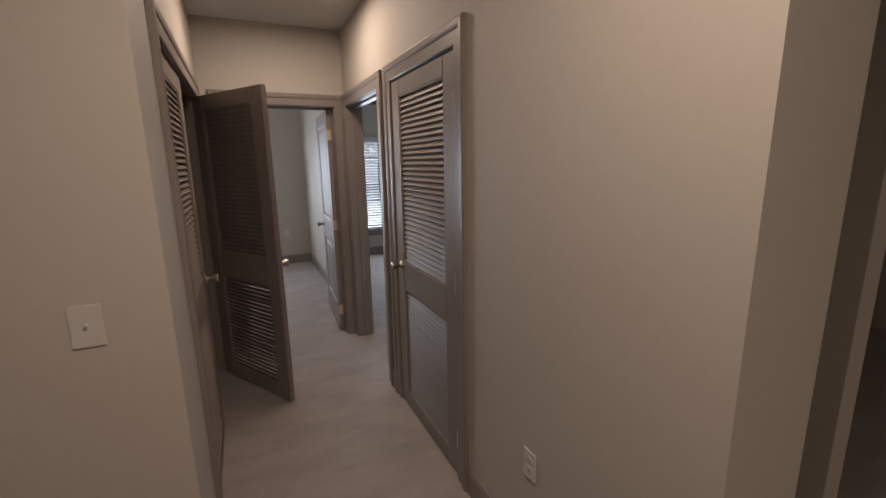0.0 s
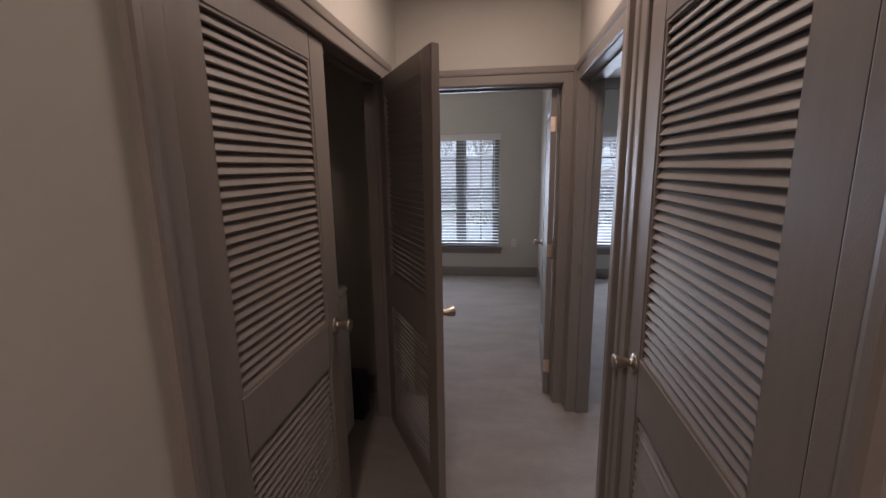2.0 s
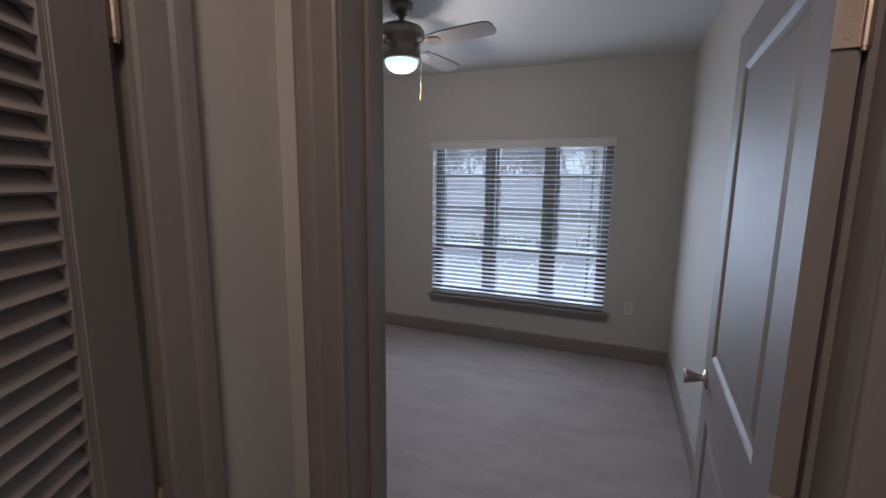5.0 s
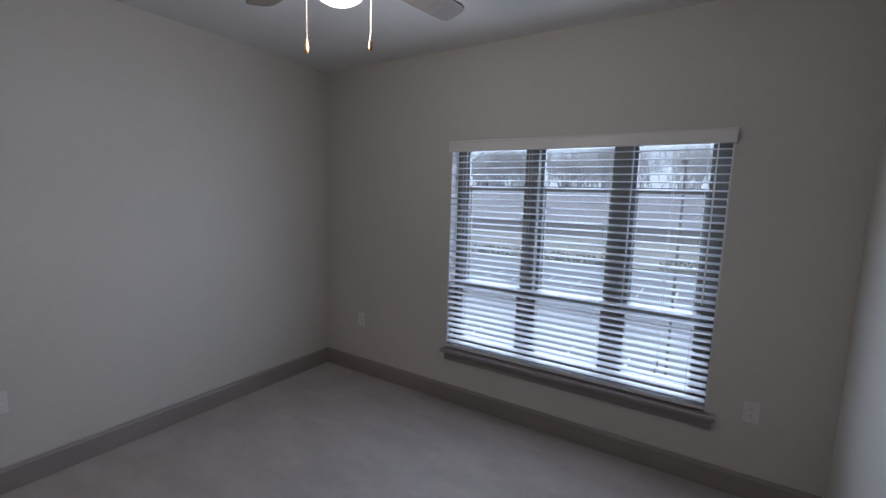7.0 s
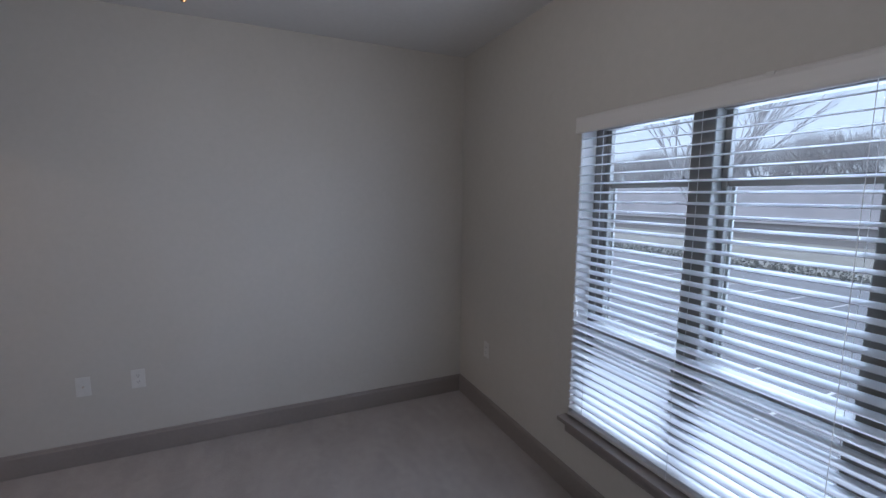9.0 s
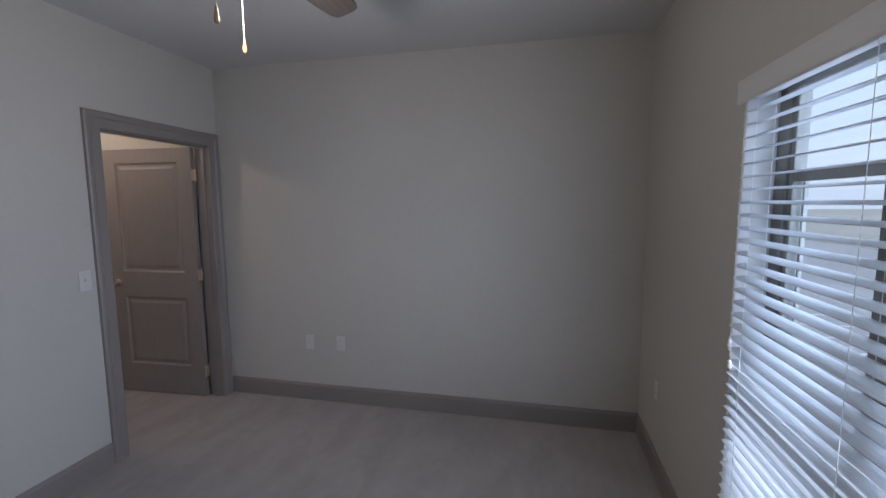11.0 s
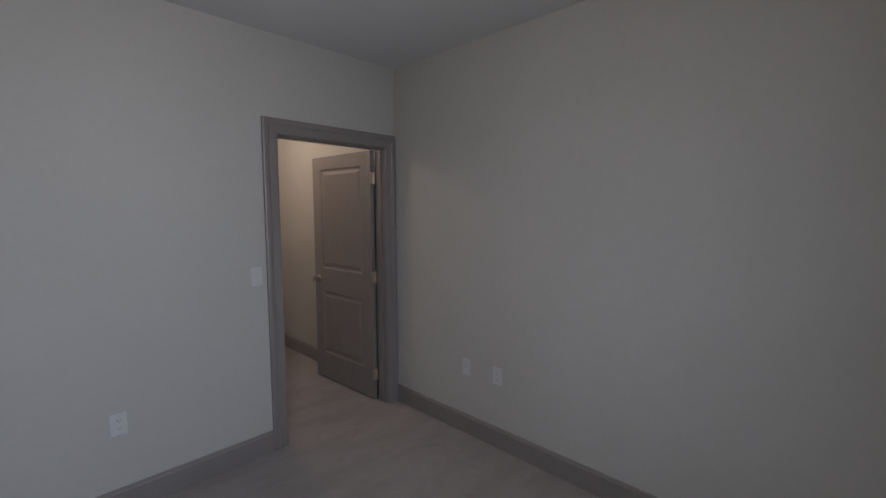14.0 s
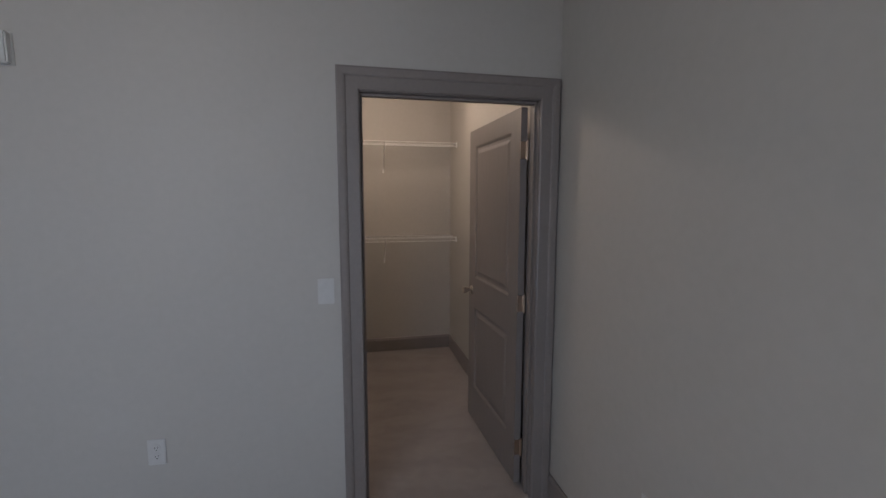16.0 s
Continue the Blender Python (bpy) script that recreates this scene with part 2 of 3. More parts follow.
# ---- shell ----
slab("floor", CARPET, ((-4.2, -3.5, -0.12), (5.6, YN + 0.1, 0)))
slab("ceiling", CEIL, ((-4.2, -3.5, H), (5.6, YN + 0.25, H + 0.12)))


def wall_x(name, x0, x1, runs, holes=()):
    """A wall whose faces look along x: solid runs in y, and holes (y0, y1, z0, z1)."""
    bs = [((x0, a, 0), (x1, b, H)) for a, b in runs]
    for y0, y1, z0, z1 in holes:
        if z0 > 0:
            bs.append(((x0, y0, 0), (x1, y1, z0)))
        bs.append(((x0, y0, z1), (x1, y1, H)))
    return slab(name, WALL, *bs)


def wall_y(name, y0, y1, runs, holes=()):
    bs = [((a, y0, 0), (b, y1, H)) for a, b in runs]
    for x0, x1, z0, z1 in holes:
        if z0 > 0:
            bs.append(((x0, y0, 0), (x1, y1, z0)))
        bs.append(((x0, y0, z1), (x1, y1, H)))
    return slab(name, WALL, *bs)


J = 0.018
A_L = (2.255, 3.860)   # laundry opening, west side of the hall
A_R = (2.027, 2.866)   # louvred closet, east side
A_D = (3.146, 4.052)   # doorway to the east room
A_E = (0.332, 1.172)   # bedroom doorway
A_C = (-2.182, -1.336) # bedroom closet
wall_x("wall_hall_west", XL - 0.12, XL, [(1.79, A_L[0] - J), (A_L[1] + J, Y1)], [(A_L[0] - J, A_L[1] + J, 0, DH + J)])
wall_x("wall_hall_east", XR, XR + 0.12, [(0.79, A_R[0] - J), (A_R[1] + J, A_D[0] - J), (A_D[1] + J, Y1)],
       [(A_R[0] - J, A_R[1] + J, 0, DH + J), (A_D[0] - J, A_D[1] + J, 0, DH + J)])
wall_y("wall_bedroom_south", Y1, Y2, [(XW - 0.12, A_C[0] - J), (A_C[1] + J, 0.20)], [(A_C[0] - J, A_C[1] + J, 0, DH + J)])
wall_y("wall_bedroom_entry", Y1, Y3, [(0.20, A_E[0] - J), (A_E[1] + J, XR + 0.12)], [(A_E[0] - J, A_E[1] + J, 0, DH + J)])
wall_x("wall_west", XW - 0.12, XW, [(1.81, Y1), (Y2, YN)])
wall_x("wall_bedroom_east", XE, XR + 0.12, [(Y3, YN)])
WIN = (-0.968, 0.780, 0.430, 2.000)
WIN2 = (2.032, 3.780, 0.430, 2.000)
wall_y("wall_north", YN, YN + 0.16, [(XW - 0.12, WIN[0]), (WIN[1], WIN2[0]), (WIN2[1], 5.6)], [WIN, WIN2])
wall_y("wall_closet_south", 1.81, 1.86, [(XW, -0.8)])
wall_x("wall_closet_east", -0.92, -0.80, [(1.86, Y1)])
wall_y("wall_laundry_south", 1.95, 2.03, [(-0.80, XL - 0.12)])
wall_y("wall_hall_return", 1.79, 1.81, [(-4.2, XL - 0.12)])
wall_y("wall_east_return", 0.79, 0.91, [(XR + 0.12, 1.56)])
wall_x("wall_linen_east", 2.05, 2.15, [(0.91, 3.05)])
wall_y("wall_linen_north", 3.05, 3.13, [(XR + 0.12, 5.6)])
wall_y("wall_linen_south", 1.90, 1.96, [(XR + 0.12, 2.05)])
wall_x("wall_outer_east", 5.6, 5.7, [(-3.5, YN + 0.16)])
wall_x("wall_outer_west", -4.3, -4.2, [(-3.5, 1.81)])
wall_y("wall_outer_south", -3.6, -3.5, [(-4.3, 5.7)])


# ---- doorway trim ----
PROFILE = ((0.0, 0.0), (0.0, 0.011), (0.006, 0.014), (0.055, 0.015), (0.061, 0.021), (0.070, 0.023), (0.088, 0.024), (CW, 0.020), (CW, 0.0))


def casing(parent, u0, u1, top, to_world):
    """Three mitred legs of moulded casing about an opening; to_world(u, z, out)."""
    inset = 0.004
    u0, u1, top = u0 - inset, u1 + inset, top + inset
    for name, ends in (("casing_leg", ((u0, -1, 0.001, 0), (u0, -1, top, 1))), ("casing_head", ((u0, -1, top, 1), (u1, 1, top, 1))), ("casing_leg", ((u1, 1, 0.001, 0), (u1, 1, top, 1)))):
        bm = bmesh.new()
        loops = [[bm.verts.new(to_world(u + s * w, z + k * w, t)) for w, t in PROFILE] for u, s, z, k in ends]
        n = len(PROFILE)
        for i in range(n):
            bm.faces.new((loops[0][i], loops[0][(i + 1) % n], loops[1][(i + 1) % n], loops[1][i]))
        bm.faces.new(loops[0])
        bm.faces.new(loops[1][::-1])
        part(name, bm, TRIM, parent)


def jambs(parent, u0, u1, top, depth0, depth1, to_world, stop=None):
    """Lining of an opening and its stops; depth0..depth1 is the wall's thickness."""
    def piece(name, ua, ub, za, zb, da, db):
        bm = bmesh.new()
        ps = [to_world(u, z, d) for z in (za, zb) for d in (da, db) for u in (ua, ub)]
        v = [bm.verts.new(p) for p in ps]
        for f in ((0, 2, 3, 1), (4, 5, 7, 6), (0, 1, 5, 4), (2, 6, 7, 3), (0, 4, 6, 2), (1, 3, 7, 5)):
            bm.faces.new([v[i] for i in f])
        part(name, bm, TRIM, parent, bevel=0.0015)
    piece("jamb", u0 - J + 0.001, u0, 0.001, top + J - 0.001, depth0, depth1)
    piece("jamb", u1, u1 + J - 0.001, 0.001, top + J - 0.001, depth0, depth1)
    piece("head_jamb", u0 + 0.0005, u1 - 0.0005, top, top + J - 0.001, depth0, depth1)
    if stop:
        a, b = stop
        piece("door_stop", u0 + 0.0005, u0 + 0.011, 0.001, top - 0.0005, a, b)
        piece("door_stop", u1 - 0.011, u1 - 0.0005, 0.001, top - 0.0005, a, b)
        piece("door_stop", u0 + 0.0115, u1 - 0.0115, top - 0.011, top - 0.0005, a, b)


def frame_of(name, u0, u1, to_world_a, to_world_b, thick, stop=None):
    e = empty(name, None, kind="structure")
    casing(e, u0, u1, DH, to_world_a)
    if to_world_b:
        casing(e, u0, u1, DH, to_world_b)
    jambs(e, u0, u1, DH, 0.0, -thick, to_world_a, stop)
    return e


frame_of("door_frame_laundry", *A_L, lambda u, z, o: Vector((XL + o, u, z)), None, 0.12, (-0.07, -0.055))
frame_of("door_frame_linen", *A_R, lambda u, z, o: Vector((XR - o, u, z)), None, 0.12, (-0.07, -0.055))
frame_of("door_frame_east_room", *A_D, lambda u, z, o: Vector((XR - o, u, z)), lambda u, z, o: Vector((XR + 0.12 + o, u, z)), 0.12, (-0.085, -0.05))
frame_of("door_frame_bedroom", *A_E, lambda u, z, o: Vector((u, Y1 - o, z)), lambda u, z, o: Vector((u, Y3 + o, z)), Y3 - Y1, (-0.115, -0.08))
frame_of("door_frame_closet", *A_C, lambda u, z, o: Vector((u, Y2 + o, z)), lambda u, z, o: Vector((u, Y1 - o, z)), Y2 - Y1, (-0.065, -0.03))

# ---- baseboards ----
BASE = ((0, 0.001), (0.014, 0.001), (0.014, 0.118), (0.010, 0.126), (0.009, 0.134), (0.004, 0.139), (0, 0.139))


def baseboard(x0, y0, x1, y1, nx, ny):
    """A run along a wall; (nx, ny) points into the room."""
    bm = bmesh.new()
    loops = [[bm.verts.new((x + nx * t, y + ny * t, z)) for t, z in BASE] for x, y in ((x0, y0), (x1, y1))]
    n = len(BASE)
    for i in range(n):
        bm.faces.new((loops[0][i], loops[0][(i + 1) % n], loops[1][(i + 1) % n], loops[1][i]))
    bm.faces.new(loops[0])
    bm.faces.new(loops[1][::-1])
    tagged(part("baseboard", bm, TRIM), kind="structure")


C = CW + 0.005
baseboard(XW, Y2 + 0.0, XW, YN, 1, 0)
baseboard(XW + 0.014, YN, XE - 0.014, YN, 0, -1)
baseboard(XE, Y3, XE, YN, -1, 0)
baseboard(A_C[1] + C, Y2, 0.20, Y2, 0, 1)
baseboard(0.20, Y3, A_E[0] - C, Y3, 0, 1)
baseboard(XR, 0.79, XR, A_R[0] - C, -1, 0)
baseboard(XR, A_R[1] + C, XR, A_D[0] - C, -1, 0)
baseboard(XL, 1.79, XL, A_L[0] - C, 1, 0)
baseboard(XL, A_L[1] + C, XL, Y1, 1, 0)
baseboard(-4.2, 1.79, XL + 0.0, 1.79, 0, -1)
baseboard(XR, 0.79, 1.56, 0.79, 0, -1)
baseboard(XW, 1.86, XW, Y1, 1, 0)
baseboard(XW + 0.014, 1.86, -0.92, 1.86, 0, 1)
baseboard(-0.92, 1.86, -0.92, Y1, -1, 0)
baseboard(XR + 0.12, YN, 5.6, YN, 0, -1)
baseboard(XR + 0.12, Y1 + 0.02, XR + 0.12, YN - 0.014, 1, 0)
baseboard(-0.80, 4.163, XL - 0.12, 4.163, 0, -1)
slab("crown_east_room", TRIM, ((XR + 0.12, YN - 0.06, 2.535), (5.6, YN, H)))


# ---- doors ----
def knob(parent, u, z, face, out, material=NICKEL):
    """A tulip knob on a round rose; out is the sign of the way it points."""
    rot = Matrix.Translation((u, face, z)) @ Matrix.Rotation(radians(-90 * out), 4, "X")
    bm = bmesh.new()
    turned(bm, [(0.031, 0.0), (0.0315, 0.004), (0.028, 0.008), (0.015, 0.010), (0.0125, 0.013), (0.0125, 0.022), (0.0150, 0.027), (0.0182, 0.036), (0.0222, 0.050), (0.0248, 0.060), (0.0252, 0.064), (0.0235, 0.067), (0.012, 0.0685)], 28, rot)
    return part("door_knob", bm, material, parent, "satin nickel tulip door knob", smooth=True)


def hinges(parent, v, sign, zs=(0.22, 1.03, 1.83)):
    for z in zs:
        bm = bmesh.new()
        rod(bm, (-0.006, v, z - 0.045), (-0.006, v, z + 0.045), 0.0065, 10)
        rod(bm, (-0.006, v, z - 0.051), (-0.006, v, z - 0.045), 0.0045, 10)
        rod(bm, (-0.006, v, z + 0.045), (-0.006, v, z + 0.051), 0.0045, 10)
        box(bm, (-0.0025, v + sign * 0.004, z - 0.044), (-0.0005, v + sign * 0.036, z + 0.044))
        for dz in (-0.03, 0.0, 0.03):
            turned(bm, [(0.0035, 0), (0.003, 0.001)], 8, Matrix.Translation((-0.0025, v + sign * 0.02, z + dz)) @ Matrix.Rotation(radians(-90), 4, "Y"))
        part("hinge", bm, BRASS, parent, "brass-toned butt hinge")


T = 0.035


def louvre_door(name, m, w, flip, label, knob_in=0.062, stile=0.118, group="louvred doors of the hall"):
    s = -1 if flip else 1
    e = empty(name, m, label, "door", group)
    z0, z1 = 0.012, DH - 0.006
    mid0, mid1, rail0, rail1 = 0.805, 0.985, 0.105, 1.955
    for u0, u1 in ((0.002, stile), (w - stile, w - 0.002)):
        box_part("stile", DOORP, (u0, 0, z0), (u1, s * T, z1), e, 0.003)
    for a, b in ((z0, rail0), (mid0, mid1), (rail1, z1)):
        box_part("rail", DOORP, (stile + 0.0005, s * 0.0005, a), (w - stile - 0.0005, s * (T - 0.0005), b), e, 0.002)
    for a, b in ((rail0, mid0), (mid1, rail1)):
        bm = bmesh.new()
        for u0, u1 in ((stile, stile + 0.010), (w - stile - 0.010, w - stile)):
            box(bm, (u0, s * 0.004, a), (u1, s * (T - 0.004), b))
        box(bm, (stile + 0.010, s * 0.004, a), (w - stile - 0.010, s * (T - 0.004), a + 0.008))
        box(bm, (stile + 0.010, s * 0.004, b - 0.008), (w - stile - 0.010, s * (T - 0.004), b))
        part("louvre_bead", bm, DOORP, e)
    bm = bmesh.new()
    half, th = 0.0190, 0.0036
    ring = [(half, th * 0.45), (half * 0.93, th), (-half * 0.93, th), (-half, th * 0.45), (-half, -th * 0.45), (-half * 0.93, -th), (half * 0.93, -th), (half, -th * 0.45)]
    c, q = math.cos(radians(60)), math.sin(radians(60))
    ends = [[bm.verts.new((u, s * (p * c - r * q), p * q + r * c)) for p, r in ring] for u in (stile + 0.008, w - stile - 0.008)]
    for i in range(8):
        bm.faces.new((ends[0][i], ends[0][(i + 1) % 8], ends[1][(i + 1) % 8], ends[1][i]))
    bm.faces.new(ends[0])
    bm.faces.new(ends[1][::-1])
    bmesh.ops.recalc_face_normals(bm, faces=bm.faces)
    me = bpy.data.meshes.new("louvre")
    bm.to_mesh(me)
    bm.free()
    me.materials.append(DOORP)
    rnd = random.Random(7 + len(name))
    for a, b in ((rail0 + 0.008, mid0 - 0.008), (mid1 + 0.008, rail1 - 0.008)):
        k = round((b - a) / 0.0285)
        for i in range(k):
            o = new("louvre", me)
            o.parent = e
            wob = rnd.uniform(-2, 2) if rnd.random() > 0.12 else rnd.uniform(-9, 9)
            o.matrix_basis = pose(0, s * T / 2, a + (i + 0.5) * (b - a) / k, wob * s, rnd.uniform(-0.12, 0.12))
    knob(e, w - knob_in, 0.955, 0, -s)
    hinges(e, -s * 0.004, s)
    return e


def panel_door(name, m, w, flip, label):
    s = -1 if flip else 1
    e = empty(name, m, label, "door", "panelled bedroom doors")
    us = [0.002, 0.125, w - 0.125, w - 0.002]
    zs = [0.012, 0.255, 0.835, 1.045, 1.935, DH - 0.006]
    bm = bmesh.new()
    for face, out in ((0.0, -1), (T, 1)):
        for i in range(3):
            for j in range(5):
                a, b, c, d = us[i], us[i + 1], zs[j], zs[j + 1]
                rect = lambda k, dep: [bm.verts.new((x, s * (face - out * dep), z)) for x, z in ((a + k, c + k), (b - k, c + k), (b - k, d - k), (a + k, d - k))]
                if i == 1 and j in (1, 3):
                    rings = [rect(k, dep) for k, dep in ((0, 0), (0.006, 0.003), (0.014, 0.009), (0.030, 0.009), (0.052, 0.003))]
                    for p, r in zip(rings, rings[1:]):
                        for x in range(4):
                            bm.faces.new((p[x], p[(x + 1) % 4], r[(x + 1) % 4], r[x]))
                    bm.faces.new(rings[-1])
                else:
                    bm.faces.new(rect(0, 0))
    a, b, c, d = us[0], us[-1], zs[0], zs[-1]
    for q in (((a, c), (b, c)), ((b, c), (b, d)), ((b, d), (a, d)), ((a, d), (a, c))):
        bm.faces.new([bm.verts.new((q[i][0], s * v, q[i][1])) for i, v in ((0, 0), (1, 0), (1, T), (0, T))])
    bmesh.ops.remove_doubles(bm, verts=bm.verts, dist=0.0002)
    part("door_leaf", bm, DOORP, e)
    knob(e, w - 0.066, 0.95, 0, -s)
    knob(e, w - 0.066, 0.95, s * T, s)
    box_part("latch_plate", BRASS, (w - 0.0025, s * 0.006, 0.915), (w - 0.001, s * (T - 0.006), 0.985), e)
    hinges(e, s * T, -s)
    return e


WL = 0.796
louvre_door("louvred_door", pose(XL - 0.012, A_L[0] + 0.004, 0, 0, 0, 90), 0.814, False, "taupe painted wooden louvred door, closed, on the laundry closet", stile=0.126)
louvre_door("louvred_door", pose(XL + 0.006, A_L[1] - 0.022, 0, 0, 0, -90 + 31.0), WL, True, "taupe painted wooden louvred door, standing open, beside the washer", knob_in=0.045)
louvre_door("louvred_door", pose(XR - 0.003, A_R[0] + 0.004, 0, 0, 0, 90), 0.833, True, "taupe painted wooden louvred door, closed, on the linen closet", knob_in=0.080)
panel_door("panel_door", pose(1.120, 4.250, 0, 0, 0, 90 - 3.0), 0.835, True, "taupe two-panel door, open flat towards the bedroom wall")
panel_door("panel_door", pose(-2.140, 4.150, 0, 0, 0, -90 + 2.6), 0.835, True, "taupe two-panel door, open into the walk-in closet")
for nm, p, sz in (("strike_plate", (XR + 0.045, A_D[1] - 0.0015, 0.95), (0.016, 0.0015, 0.03)),):
    tagged(box_part(nm, FRAME, [p[i] - sz[i] for i in range(3)], [p[i] + sz[i] for i in range(3)]), "small dark metal strike plate on the doorway jamb", "strike plate")


# ---- wall plates ----
def plate(name, m, kind, label, w=0.072, h=0.117):
    """A wall plate in local x, z; it sticks out along local -y."""
    e = empty(name, m, label, "socket" if kind == "outlet" else "light switch" if kind == "switch" else "wall plate")
    box_part("cover_plate", PLASTIC, (-w / 2, -0.006, -h / 2), (w / 2, -0.0005, h / 2), e, 0.0022)
    if kind == "outlet":
        for z in (-0.0195, 0.0195):
            bm = bmesh.new()
            turned(bm, [(0.0165, 0), (0.0165, 0.0015), (0.015, 0.0022)], 20, Matrix.Translation((0, -0.0058, z)) @ Matrix.Rotation(radians(90), 4, "X"))
            part("receptacle", bm, PLASTIC, e)
            bm = bmesh.new()
            for x in (-0.006, 0.006):
                box(bm, (x - 0.0011, -0.0085, z - 0.002), (x + 0.0011, -0.0078, z + 0.006))
            turned(bm, [(0.0024, 0), (0.0024, 0.0006)], 10, Matrix.Translation((0, -0.0079, z - 0.008)) @ Matrix.Rotation(radians(90), 4, "X"))
            part("slots", bm, BLACK, e)
        screws = (0,)
    elif kind == "switch":
        box_part("toggle_slot", PLASTIC, (-0.005, -0.0075, -0.012), (0.005, -0.0058, 0.012), e)
        bm = bmesh.new()
        box(bm, (-0.0035, -0.016, 0.001), (0.0035, -0.0074, 0.009))
        part("toggle", bm, PLASTIC, e, bevel=0.001)
        screws = (-0.03, 0.03)
    else:
        bm = bmesh.new()
        turned(bm, [(0.006, 0), (0.006, 0.006), (0.0045, 0.009)], 14, Matrix.Translation((0, -0.0058, 0)) @ Matrix.Rotation(radians(90), 4, "X"))
        part("coax_jack", bm, NICKEL, e)
        screws = (-0.042, 0.042)
    for z in screws:
        bm = bmesh.new()
        turned(bm, [(0.003, 0), (0.0028, 0.001)], 10, Matrix.Translation((0, -0.0059, z)) @ Matrix.Rotation(radians(90), 4, "X"))
        part("screw", bm, PLASTIC, e)
    return e


plate("light_switch", pose(-0.036, 1.79, 1.146), "switch", "white toggle light switch on the hall corner wall", 0.079, 0.125)
plate("light_switch", pose(-1.170, Y2, 1.165, 0, 0, 180), "switch", "white toggle light switch beside the closet door")
plate("power_outlet", pose(-0.438, Y2, 0.482, 0, 0, 180), "outlet", "white duplex power outlet on the bedroom wall")
plate("power_outlet", pose(XR, 1.45, 0.485, 0, 0, -90), "outlet", "white duplex power outlet on the hall wall")
plate("power_outlet", pose(0.985, YN, 0.495), "outlet", "white duplex power outlet by the window sill")
plate("power_outlet", pose(-1.858, YN, 0.495), "outlet", "white duplex power outlet near the bedroom corner")
plate("power_outlet", pose(XW, 5.303, 0.488, 0, 0, 90), "outlet", "white duplex power outlet beside a cable plate")
plate("cable_plate", pose(XW, 5.033, 0.483, 0, 0, 90), "coax", "white cable jack plate beside a power outlet")


chime = empty("door_chime", pose(-0.005, Y2, 2.135, 0, 0, 180), "white plastic door chime box high on the bedroom wall", "door chime")
box_part("back_plate", PLASTIC, (-0.060, -0.006, -0.062), (0.060, -0.0005, 0.062), chime, 0.002)
box_part("cover", PLASTIC, (-0.056, -0.036, -0.058), (0.056, -0.0065, 0.058), chime, 0.006)

# ---- windows ----
def window(name, x0):
    """Three single-hung units under one head, seen from inside; x0 is the left edge of the opening."""
    w, z0, z1 = 1.748, 0.430, 2.000
    e = empty(name, None, kind="structure")
    y = YN + 0.055
    mull = ((x0 - 0.002, x0 + 0.075), (x0 + 0.568, x0 + 0.660), (x0 + 1.150, x0 + 1.245), (x0 + w - 0.075, x0 + w + 0.002))
    for i, (a, b) in enumerate(mull):
        front = y - 0.005 if i in (1, 2) else YN + 0.100
        box_part("window_frame", FRAME, (a, front, z0 - 0.002), (b, YN + 0.158, z1 + 0.002), e, 0.003)
    box_part("window_frame", FRAME, (x0, y, z1 - 0.032), (x0 + w, YN + 0.157, z1 + 0.001), e, 0.003)
    box_part("window_frame", FRAME, (x0, y, z0 - 0.001), (x0 + w, YN + 0.157, z0 + 0.05), e, 0.003)
    for (a, b), (c, d) in zip(mull, mull[1:]):
        box_part("meeting_rail", SASH, (b, y - 0.004, 0.925), (c, YN + 0.135, 0.972), e, 0.003)
        box_part("top_rail", SASH, (b, y + 0.03, z1 - 0.056), (c, YN + 0.135, z1 - 0.034), e, 0.002)
        for u, v in ((b, b + 0.024), (c - 0.024, c)):
            box_part("sash_stile", FRAME, (u, YN + 0.108, 0.973), (v, YN + 0.135, z1 - 0.057), e, 0.002)
            box_part("lower_sash_stile", FRAME, (u, y + 0.004, z0 + 0.051), (v, YN + 0.125, 0.924), e, 0.002)
        box_part("bottom_rail", SASH, (b + 0.025, y + 0.006, z0 + 0.051), (c - 0.025, YN + 0.125, z0 + 0.095), e, 0.002)
        box_part("screen_rail", FRAME, (b + 0.001, y + 0.062, 1.660), (c - 0.001, YN + 0.150, 1.694), e, 0.002)
        for u, v in ((b + 0.025, b + 0.037), (c - 0.037, c - 0.025)):
            box_part("screen_stile", SASH, (u, YN + 0.137, 0.975), (v, YN + 0.149, 1.659), e, 0.001)
        for za, zb in ((0.96, z1 - 0.045), (z0 + 0.08, 0.94)):
            g = box_part("pane", GLASS, (b + 0.01, YN + 0.118, za), (c - 0.01, YN + 0.122, zb), e)
            g.visible_shadow = False
    box_part("reveal", VALANCE, (x0 + 0.0005, YN + 0.001, z0 + 0.001), (x0 + 0.008, YN + 0.099, z1 - 0.001), e)
    box_part("reveal", VALANCE, (x0 + w - 0.008, YN + 0.001, z0 + 0.001), (x0 + w - 0.0005, YN + 0.099, z1 - 0.001), e)
    bm = bmesh.new()
    box(bm, (x0 - 0.018, YN - 0.062, z0 - 0.020), (x0 + w + 0.045, YN - 0.0005, z0 + 0.002))
    box(bm, (x0 + 0.001, YN - 0.0005, z0 - 0.0), (x0 + w - 0.001, y - 0.006, z0 + 0.002))
    part("window_sill", bm, TRIM, e, bevel=0.004)
    box_part("apron", TRIM, (x0 - 0.005, YN - 0.018, z0 - 0.090), (x0 + w + 0.030, YN - 0.0005, z0 - 0.021), e, 0.003)


window("window_1", WIN[0])
window("window_2", WIN2[0])


